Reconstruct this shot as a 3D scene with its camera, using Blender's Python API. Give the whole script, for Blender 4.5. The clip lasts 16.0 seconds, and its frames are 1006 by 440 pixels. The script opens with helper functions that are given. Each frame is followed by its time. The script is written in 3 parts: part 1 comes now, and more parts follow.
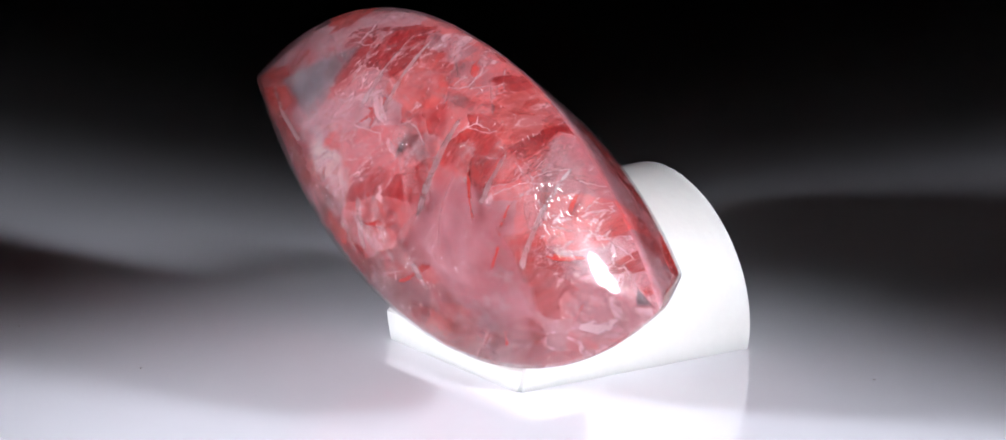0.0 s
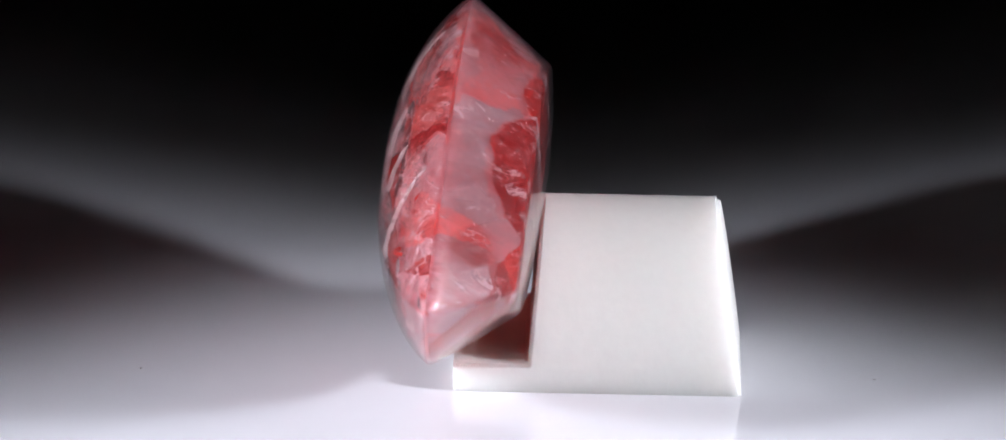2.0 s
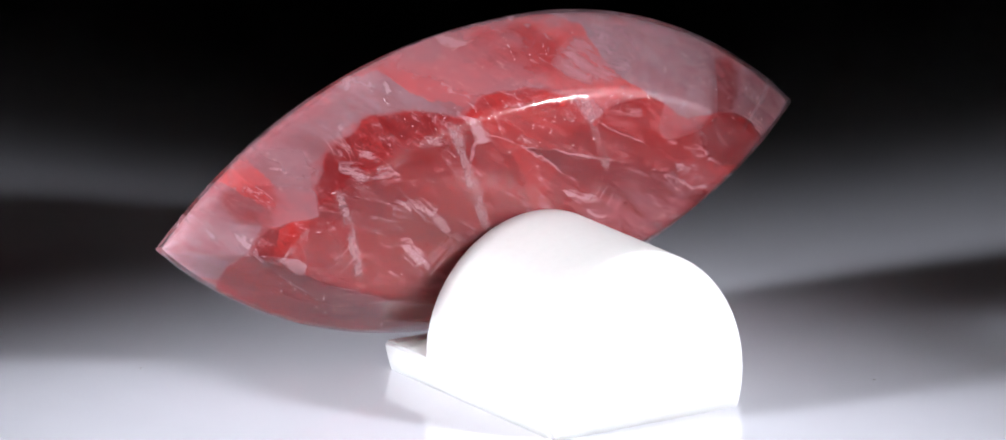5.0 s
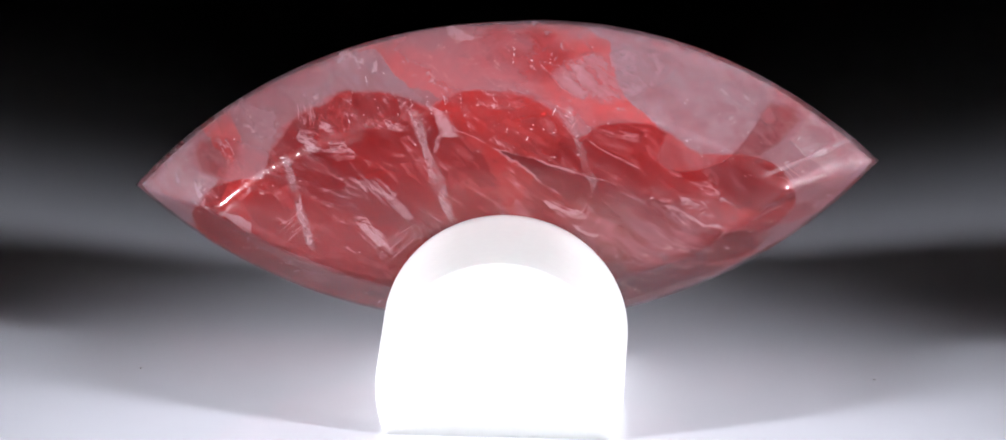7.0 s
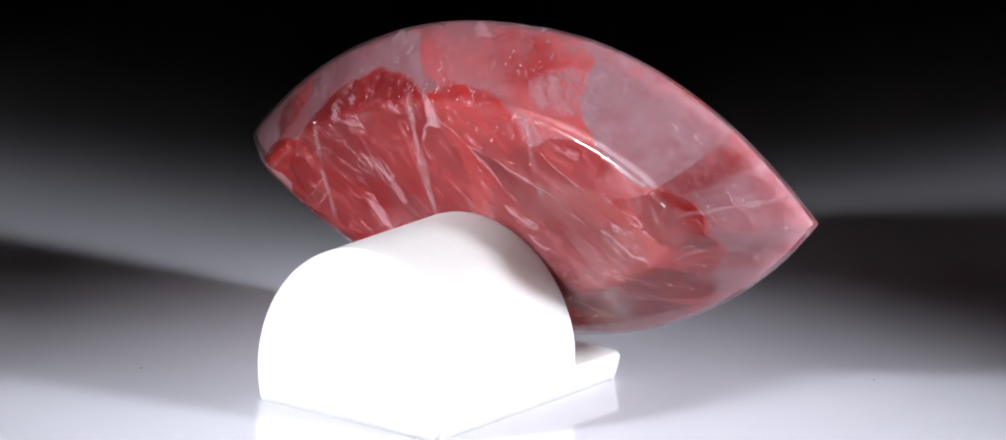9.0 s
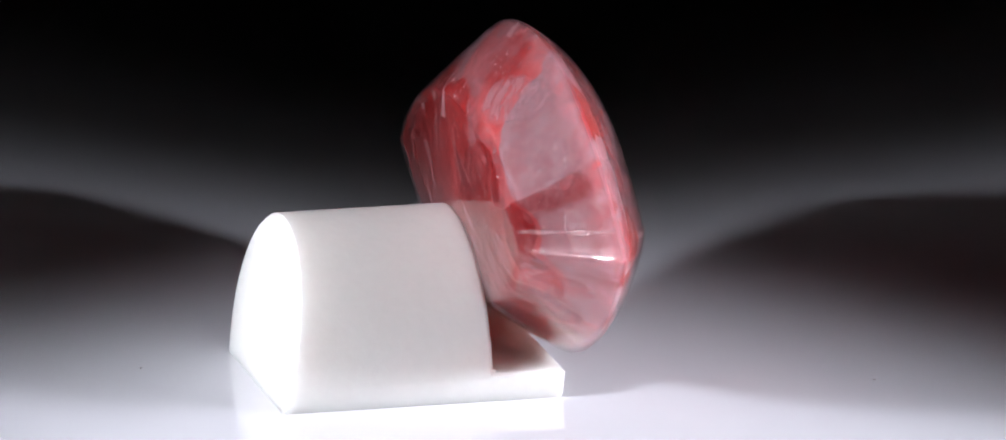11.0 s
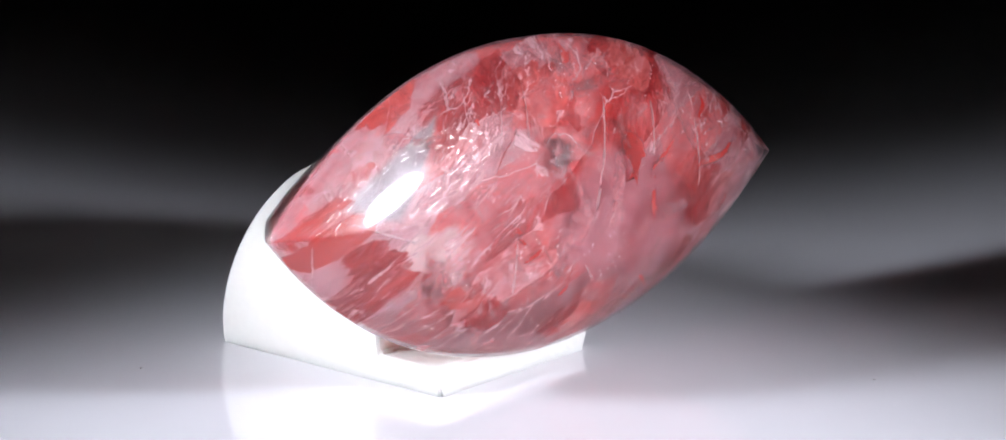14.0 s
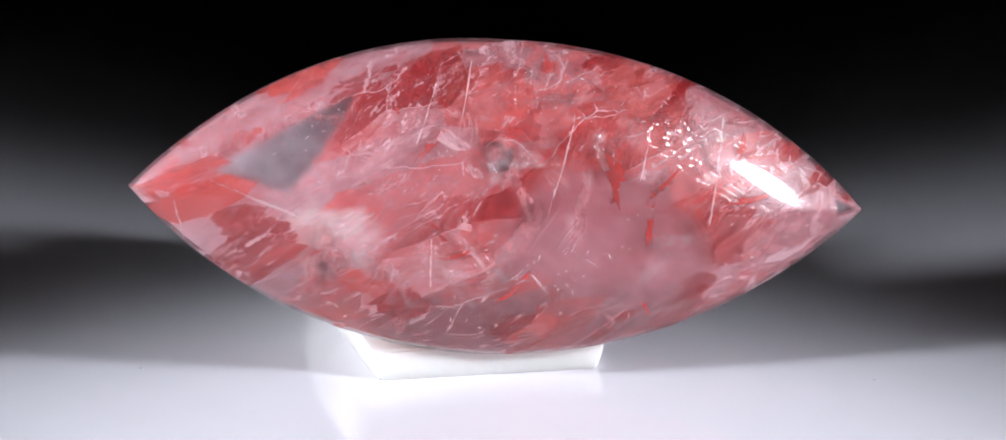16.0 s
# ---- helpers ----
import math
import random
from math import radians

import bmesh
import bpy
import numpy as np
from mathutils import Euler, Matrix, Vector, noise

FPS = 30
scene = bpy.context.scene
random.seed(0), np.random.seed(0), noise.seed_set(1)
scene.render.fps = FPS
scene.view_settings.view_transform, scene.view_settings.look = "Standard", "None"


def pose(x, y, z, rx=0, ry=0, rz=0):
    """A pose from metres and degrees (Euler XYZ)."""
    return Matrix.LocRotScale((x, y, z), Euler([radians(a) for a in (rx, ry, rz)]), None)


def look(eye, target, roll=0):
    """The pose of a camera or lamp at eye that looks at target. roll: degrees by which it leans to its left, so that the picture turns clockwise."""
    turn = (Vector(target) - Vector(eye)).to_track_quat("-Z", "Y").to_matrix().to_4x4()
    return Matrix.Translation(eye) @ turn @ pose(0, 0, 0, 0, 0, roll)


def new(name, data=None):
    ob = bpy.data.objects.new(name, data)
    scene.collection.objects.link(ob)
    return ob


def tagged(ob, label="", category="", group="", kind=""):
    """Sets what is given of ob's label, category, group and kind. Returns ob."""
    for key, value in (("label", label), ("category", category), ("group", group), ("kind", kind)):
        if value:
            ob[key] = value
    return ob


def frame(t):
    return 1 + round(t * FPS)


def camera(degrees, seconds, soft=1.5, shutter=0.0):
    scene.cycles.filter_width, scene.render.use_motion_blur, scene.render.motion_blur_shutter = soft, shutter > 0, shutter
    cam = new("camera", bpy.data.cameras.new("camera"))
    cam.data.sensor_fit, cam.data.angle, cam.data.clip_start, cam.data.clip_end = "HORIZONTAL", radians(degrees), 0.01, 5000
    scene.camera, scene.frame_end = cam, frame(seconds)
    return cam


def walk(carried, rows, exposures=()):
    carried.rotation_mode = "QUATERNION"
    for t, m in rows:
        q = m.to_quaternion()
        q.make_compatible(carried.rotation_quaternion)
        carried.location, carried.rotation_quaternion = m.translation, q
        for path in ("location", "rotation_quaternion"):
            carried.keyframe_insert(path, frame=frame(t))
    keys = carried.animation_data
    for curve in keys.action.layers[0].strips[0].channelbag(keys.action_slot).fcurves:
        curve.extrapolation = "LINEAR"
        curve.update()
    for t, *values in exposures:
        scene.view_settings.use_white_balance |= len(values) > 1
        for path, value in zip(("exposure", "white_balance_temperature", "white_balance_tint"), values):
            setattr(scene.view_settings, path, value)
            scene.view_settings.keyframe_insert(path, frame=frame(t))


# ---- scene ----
MM = 0.001

# the camera stands still on a tripod, a long macro lens
cam = camera(5.2, 16.0, soft=1.6)
EYE = Vector((0.0, -0.5715, 0.1748))
PITCH, YAW = radians(16.267), radians(-0.0428)
AIM = EYE + 0.6 * Vector((-math.sin(YAW) * math.cos(PITCH), math.cos(YAW) * math.cos(PITCH), -math.sin(PITCH)))
SHOT = look(EYE, AIM, 1.018)
walk(cam, [(0.0, SHOT), (16.0, SHOT)])
scene.view_settings.exposure = 0.0

# world: a dark room
world = bpy.data.worlds.new("dark_room")
world.use_nodes = True
world.node_tree.nodes["Background"].inputs[0].default_value = (0.5, 0.45, 0.5, 1)
world.node_tree.nodes["Background"].inputs[1].default_value = 0.0006
scene.world = world

# two spotlights, one on each side, a little in front of the stone
LAMP_EAST = Vector((0.128, -0.060, 0.058))
LAMP_WEST = Vector((-0.125, -0.066, 0.058))
POWER = 1.37


def spot(name, eye, power, target=(0, -0.0125, 0.008)):
    data = bpy.data.lights.new(name, "SPOT")
    data.energy, data.color = power, (0.870, 0.885, 1.0)
    data.spot_size, data.spot_blend, data.shadow_soft_size = radians(24.0), 0.6, 0.011
    ob = new(name, data)
    ob.matrix_world = look(eye, target)
    return ob


spot("spotlight_east", LAMP_EAST, POWER)
spot("spotlight_west", LAMP_WEST, POWER)


# ---- materials ----
def material(name):
    m = bpy.data.materials.new(name)
    m.use_nodes = True
    nodes = m.node_tree.nodes
    nodes.clear()
    return m, nodes, m.node_tree.links


def add(nodes, kind, **values):
    n = nodes.new("ShaderNode" + kind)
    for key, value in values.items():
        if key in n.inputs.keys():
            n.inputs[key].default_value = value
    return n


def ramp(nodes, stops):
    n = nodes.new("ShaderNodeValToRGB")
    e = n.color_ramp.elements
    while len(e) < len(stops):
        e.new(0.5)
    for el, (at, col) in zip(e, stops):
        el.position = at
        el.color = (*col, 1) if len(col) == 3 else col
    return n


def plain(name, color, rough=0.5, scale=300.0, vary=0.12, metal=0.0, bump=0.0, sss=0.0, gleam=0.5):
    """A surface with fine grain and broad, faint unevenness."""
    m, N, L = material(name)
    tc = add(N, "TexCoord")
    fine, broad = add(N, "TexNoise", Scale=scale * 8, Detail=4.0), add(N, "TexNoise", Scale=scale, Detail=3.0)
    mixn = add(N, "Math")
    mixn.operation = "ADD"
    hi = ramp(N, [(0.7, [c * (1 - vary) for c in color]), (1.3, color)])
    hi.color_ramp.elements[0].position, hi.color_ramp.elements[1].position = 0.3, 0.75
    half = add(N, "Math")
    half.operation = "MULTIPLY"
    half.inputs[1].default_value = 0.5
    b = add(N, "BsdfPrincipled", Roughness=rough, Metallic=metal)
    b.inputs["Specular IOR Level"].default_value = gleam
    if sss:
        b.inputs["Subsurface Weight"].default_value = sss
        b.inputs["Subsurface Radius"].default_value = (1.0, 0.9, 0.9)
        b.inputs["Subsurface Scale"].default_value = 0.003
    out = add(N, "OutputMaterial")
    for n in (fine, broad):
        L.new(tc.outputs["Object"], n.inputs["Vector"])
    L.new(fine.outputs["Fac"], mixn.inputs[0])
    L.new(broad.outputs["Fac"], mixn.inputs[1])
    L.new(mixn.outputs[0], half.inputs[0])
    L.new(half.outputs[0], hi.inputs["Fac"])
    L.new(hi.outputs["Color"], b.inputs["Base Color"])
    if bump:
        bp = add(N, "Bump", Strength=bump, Distance=0.0001)
        L.new(fine.outputs["Fac"], bp.inputs["Height"])
        L.new(bp.outputs["Normal"], b.inputs["Normal"])
    L.new(b.outputs[0], out.inputs["Surface"])
    return m


def glow(name, color, strength):
    m, N, L = material(name)
    e = add(N, "Emission", Strength=strength)
    e.inputs["Color"].default_value = (*color, 1)
    L.new(e.outputs[0], add(N, "OutputMaterial").inputs["Surface"])
    return m


def mathn(N, L, op, a, b=None, clamp=False):
    n = add(N, "Math")
    n.operation, n.use_clamp = op, clamp
    for k, v in enumerate((a, b)):
        if v is None:
            continue
        if isinstance(v, (int, float)):
            n.inputs[k].default_value = v
        else:
            L.new(v, n.inputs[k])
    return n.outputs[0]


def smooth(N, L, value, low, high, to_low=0.0, to_high=1.0):
    n = add(N, "MapRange")
    n.interpolation_type = "SMOOTHSTEP"
    for key, v in (("From Min", low), ("From Max", high), ("To Min", to_low), ("To Max", to_high)):
        n.inputs[key].default_value = v
    L.new(value, n.inputs["Value"])
    return n.outputs["Result"]


def tint(N, L, fac, a, b):
    n = add(N, "Mix")
    n.data_type = "RGBA"
    for slot, v in ((0, fac), (6, a), (7, b)):
        if isinstance(v, tuple):
            n.inputs[slot].default_value = (*v, 1)
        elif isinstance(v, (int, float)):
            n.inputs[slot].default_value = v
        else:
            L.new(v, n.inputs[slot])
    return n.outputs[2]


def torn_space(N, L, seed, amount=0.004, scale=190.0):
    """Coordinates inside the stone, torn as crystal growth tears them."""
    tc = add(N, "TexCoord")
    push = add(N, "Mapping")
    push.inputs["Location"].default_value = (seed * 0.013, seed * 0.007, seed * 0.011)
    push.inputs["Rotation"].default_value = (0.2, 0.45, 0.3)
    L.new(tc.outputs["Object"], push.inputs["Vector"])
    warp = add(N, "TexNoise", Scale=scale, Detail=7.0, Roughness=0.62)
    L.new(push.outputs[0], warp.inputs["Vector"])
    mul = add(N, "VectorMath")
    mul.operation = "MULTIPLY_ADD"
    mul.inputs[1].default_value = (amount,) * 3
    L.new(warp.outputs["Color"], mul.inputs[0])
    L.new(push.outputs[0], mul.inputs[2])
    return tc.outputs["Object"], mul.outputs[0]


def stretched(N, L, vector, scale, turn=(0.0, 0.5, 0.0)):
    n = add(N, "Mapping")
    n.inputs["Rotation"].default_value, n.inputs["Scale"].default_value = turn, scale
    L.new(vector, n.inputs["Vector"])
    return n.outputs[0]


def noise_at(N, L, vector, scale, detail=6.0, rough=0.6, distortion=0.0):
    n = add(N, "TexNoise", Scale=scale, Detail=detail, Roughness=rough, Distortion=distortion)
    L.new(vector, n.inputs["Vector"])
    return n.outputs["Fac"]


def cloud_at(N, L, vector, centre, radii, angle=0.0, ragged=None, rag=2.2, soft=0.33):
    """1 within a soft, ragged ellipse of the stone's face, 0 outside. Millimetres."""
    n = add(N, "Mapping")
    n.vector_type = "TEXTURE"
    n.inputs["Location"].default_value = (centre[0] * MM, 0, centre[1] * MM)
    n.inputs["Rotation"].default_value = (0, radians(-angle), 0)
    n.inputs["Scale"].default_value = (radii[0] * MM, 1.0, radii[1] * MM)
    L.new(vector, n.inputs["Vector"])
    ln = add(N, "VectorMath")
    ln.operation = "LENGTH"
    L.new(n.outputs[0], ln.inputs[0])
    d = ln.outputs["Value"]
    if ragged is not None:
        d = mathn(N, L, "ADD", d, mathn(N, L, "MULTIPLY", mathn(N, L, "SUBTRACT", ragged, 0.5), rag))
    return smooth(N, L, d, 1.05, 1.05 - soft)


PINK, PALE = (0.74, 0.37, 0.40), (0.84, 0.66, 0.69)
MAUVE_PATCH = ((6.2, -1.9), (5.8, 3.4), -20)
GREY_WINDOW = ((-16.6, 1.1), (-12.4, 0.3), (-8.2, 6.0))


def facets(N, L, scale, seed, squeeze=(0.6, 0.8, 1.4), turn=(0.1, 0.5, 0.0), long=0.22, fine=420.0):
    """Broken crystal: every domain has its own streak direction. Streaks, two random values a domain and its border."""
    v = stretched(N, L, torn_space(N, L, seed, 0.0009, 520.0)[1], squeeze, turn)
    cell, edge, sep = add(N, "TexVoronoi", Scale=scale), add(N, "TexVoronoi", Scale=scale), add(N, "SeparateColor")
    edge.feature = "DISTANCE_TO_EDGE"
    L.new(v, cell.inputs["Vector"])
    L.new(v, edge.inputs["Vector"])
    L.new(cell.outputs["Color"], sep.inputs[0])
    shift = add(N, "VectorMath")
    shift.operation = "MULTIPLY_ADD"
    shift.inputs[1].default_value = (0.06, 0.06, 0.06)
    L.new(cell.outputs["Color"], shift.inputs[0])
    L.new(v, shift.inputs[2])
    spin = add(N, "VectorRotate")
    spin.rotation_type = "Y_AXIS"
    L.new(shift.outputs[0], spin.inputs["Vector"])
    L.new(mathn(N, L, "MULTIPLY", mathn(N, L, "SUBTRACT", sep.outputs[2], 0.5), 2.2), spin.inputs["Angle"])
    streak = noise_at(N, L, stretched(N, L, spin.outputs[0], (long, 1.0, 1.5), (0.0, 0.0, 0.0)), fine, 8.0, 0.66)
    return streak, sep.outputs[0], sep.outputs[1], edge.outputs["Distance"]


def line_of(N, L, value, level, width):
    """A thin line where the value passes the level."""
    return smooth(N, L, mathn(N, L, "ABSOLUTE", mathn(N, L, "SUBTRACT", value, level)), width, width * 0.25)


def wedge_at(N, L, vector, corners, ragged, rag=0.0012, soft=0.0005):
    """1 within a triangle of the stone's face, with slightly torn sides. Millimetres."""
    mask = None
    for k in range(3):
        (u0, v0), (u1, v1) = corners[k], corners[(k + 1) % 3]
        length = math.hypot(u1 - u0, v1 - v0)
        nrm = (-(v1 - v0) / length, (u1 - u0) / length)
        dot = add(N, "VectorMath")
        dot.operation = "DOT_PRODUCT"
        dot.inputs[1].default_value = (nrm[0], 0, nrm[1])
        L.new(vector, dot.inputs[0])
        d = mathn(N, L, "SUBTRACT", dot.outputs["Value"], (nrm[0] * u0 + nrm[1] * v0) * MM)
        d = mathn(N, L, "ADD", d, mathn(N, L, "MULTIPLY", mathn(N, L, "SUBTRACT", ragged, 0.5), rag * (1, 4, 1)[k]))
        side = smooth(N, L, d, 0.0, soft)
        mask = side if mask is None else mathn(N, L, "MINIMUM", mask, side)
    return mask


def grains(N, L, seed):
    """What the layers of the stone have in common: torn space, grain, large tears, feathers and soft clouds."""
    raw, torn = torn_space(N, L, seed)
    grain = noise_at(N, L, stretched(N, L, torn, (0.5, 1.0, 1.6)), 300.0, 8.0, 0.7)
    tears = noise_at(N, L, stretched(N, L, torn, (0.7, 0.8, 1.5), (0.1, 0.75, 0.0)), 150.0, 5.0, 0.5, 0.4)
    feather = noise_at(N, L, stretched(N, L, torn, (0.16, 0.9, 2.2), (0.2, 1.15, 0.3)), 330.0, 7.0, 0.62)
    needle = noise_at(N, L, stretched(N, L, torn, (0.14, 0.9, 2.4), (0.1, -0.35, 0.2)), 300.0, 7.0, 0.62)
    broad = noise_at(N, L, torn, 75.0, 3.0, 0.45)
    return raw, torn, grain, tears, mathn(N, L, "MAXIMUM", feather, needle), broad


def stain_shader(N, L, raw, grain, stain, white, mist, stain_hue, mist_hue):
    """A partly clear layer: stained-glass red, white feathers and mist, each with its own cover."""
    red = add(N, "MixShader")
    red.inputs[0].default_value = 0.34
    glass, paint, clear = add(N, "BsdfTransparent"), add(N, "BsdfPrincipled", Roughness=0.22), add(N, "BsdfTransparent")
    clear.inputs["Color"].default_value = (1.0, 0.99, 0.99, 1)
    L.new(tint(N, L, 0.30, stain_hue, (1.0, 0.26, 0.22)), glass.inputs["Color"])
    L.new(stain_hue, paint.inputs["Base Color"])
    L.new(glass.outputs[0], red.inputs[1])
    L.new(paint.outputs[0], red.inputs[2])
    milk, through_ = add(N, "BsdfPrincipled", Roughness=0.2), add(N, "BsdfTranslucent")
    hue = tint(N, L, white, mist_hue, PALE)
    L.new(hue, milk.inputs["Base Color"])
    L.new(hue, through_.inputs["Color"])
    pale = add(N, "MixShader")
    pale.inputs[0].default_value = 0.4
    L.new(milk.outputs[0], pale.inputs[1])
    L.new(through_.outputs[0], pale.inputs[2])
    bump = add(N, "Bump", Strength=0.5, Distance=0.0005)
    L.new(grain, bump.inputs["Height"])
    for b in (paint, milk):
        L.new(bump.outputs["Normal"], b.inputs["Normal"])
    one, two = add(N, "MixShader"), add(N, "MixShader")
    L.new(stain, one.inputs[0])
    L.new(clear.outputs[0], one.inputs[1])
    L.new(red.outputs[0], one.inputs[2])
    L.new(mathn(N, L, "MAXIMUM", white, mist, True), two.inputs[0])
    L.new(one.outputs[0], two.inputs[1])
    L.new(pale.outputs[0], two.inputs[2])
    return two.outputs[0]


LOBES = (((6.5, -0.2), (6.6, 5.8)), ((12.0, -1.8), (4.8, 3.6)), ((0.2, -0.5), (6.0, 6.5)), ((-6.5, -1.2), (5.2, 5.2)), ((-11.7, -0.7), (3.9, 2.7)), ((1.0, -3.4), (14.0, 4.2)))
OUTLIERS = (((-0.4, 7.2), (3.6, 1.3)), ((-12.4, 3.0), (3.4, 1.3)), ((13.8, 2.1), (2.8, 1.1)), ((-14.8, -2.2), (2.4, 1.0)), ((8.5, -6.2), (3.6, 0.9)))
TIP_DARK = ((19.9, 0.0), (18.2, 0.9), (18.5, -0.4))


def red_body(N, L, raw, ragged, lobes, rag=0.35, soft=0.035):
    """1 within the lobed red growth that fills the back of the stone."""
    mask = None
    for centre, radii in lobes:
        lobe = cloud_at(N, L, raw, centre, radii, 0, ragged, rag, soft)
        mask = lobe if mask is None else mathn(N, L, "MAXIMUM", mask, lobe)
    return mask


def front_layer(name, seed, pick_level, haze, spots):
    """Under the dome: angular red stains, each streaked its own way, thin bright seams and mist."""
    m, N, L = material(name)
    raw, torn, grain, tears, feather, broad = grains(N, L, seed)
    streak, pick, tone, border = facets(N, L, 210.0 + 20 * seed, seed, (0.55, 0.8, 1.5), (0.1, 0.30 + 0.08 * seed, 0.1))
    shard, chip, _, crack = facets(N, L, 620.0, seed + 3, (0.6, 0.8, 1.3), (0.2, 0.9, 0.1), 0.15, 700.0)
    edged = mathn(N, L, "ADD", pick, mathn(N, L, "MULTIPLY", mathn(N, L, "SUBTRACT", streak, 0.5), 1.3))
    stain = smooth(N, L, edged, pick_level, pick_level + 0.22)
    stain = mathn(N, L, "MULTIPLY", stain, smooth(N, L, streak, 0.36, 0.52, 0.25, 1.0))
    for centre, radii, angle in spots:
        stain = mathn(N, L, "MAXIMUM", stain, mathn(N, L, "MULTIPLY", cloud_at(N, L, raw, centre, radii, angle, streak, 3.2, 0.12), smooth(N, L, shard, 0.32, 0.55, 0.45, 1.0)))
    mist = mathn(N, L, "MULTIPLY", smooth(N, L, broad, 0.38, 0.64, 0.1, 1.0), smooth(N, L, mathn(N, L, "MULTIPLY", mathn(N, L, "ADD", streak, shard), 0.5), 0.38, 0.62, 0.15 * haze, haze))
    mist = mathn(N, L, "MULTIPLY", mist, smooth(N, L, tone, 0.2, 0.8, 0.2, 1.3))
    where = smooth(N, L, broad, 0.42, 0.54)
    white = mathn(N, L, "MULTIPLY", mathn(N, L, "MULTIPLY", line_of(N, L, streak, 0.53, 0.022), where), smooth(N, L, shard, 0.46, 0.60, 0.0, 0.8))
    frost = mathn(N, L, "MULTIPLY", smooth(N, L, chip, 0.80, 0.82), smooth(N, L, shard, 0.44, 0.62, 0.0, 0.75))
    seam = mathn(N, L, "MULTIPLY", smooth(N, L, border, 0.014, 0.003), smooth(N, L, grain, 0.47, 0.58, 0.0, 0.7))
    for extra in (mathn(N, L, "MULTIPLY", frost, smooth(N, L, tone, 0.5, 0.7)), seam):
        white = mathn(N, L, "MAXIMUM", white, extra)
    gap = mathn(N, L, "MAXIMUM", cloud_at(N, L, raw, *MAUVE_PATCH, broad), wedge_at(N, L, raw, GREY_WINDOW, broad))
    gap = mathn(N, L, "MAXIMUM", gap, wedge_at(N, L, raw, TIP_DARK, broad, 0.0004, 0.0002))
    keep = smooth(N, L, gap, 0.0, 1.0, 1.0, 0.1)
    stain, white, mist = (mathn(N, L, "MULTIPLY", v, keep) for v in (stain, white, mist))
    hue = tint(N, L, smooth(N, L, mathn(N, L, "ADD", streak, mathn(N, L, "MULTIPLY", mathn(N, L, "SUBTRACT", tone, 0.5), 0.35)), 0.34, 0.66), (0.40, 0.012, 0.014), (0.78, 0.13, 0.10))
    L.new(stain_shader(N, L, raw, grain, stain, white, mist, hue, PINK), add(N, "OutputMaterial").inputs["Surface"])
    return m


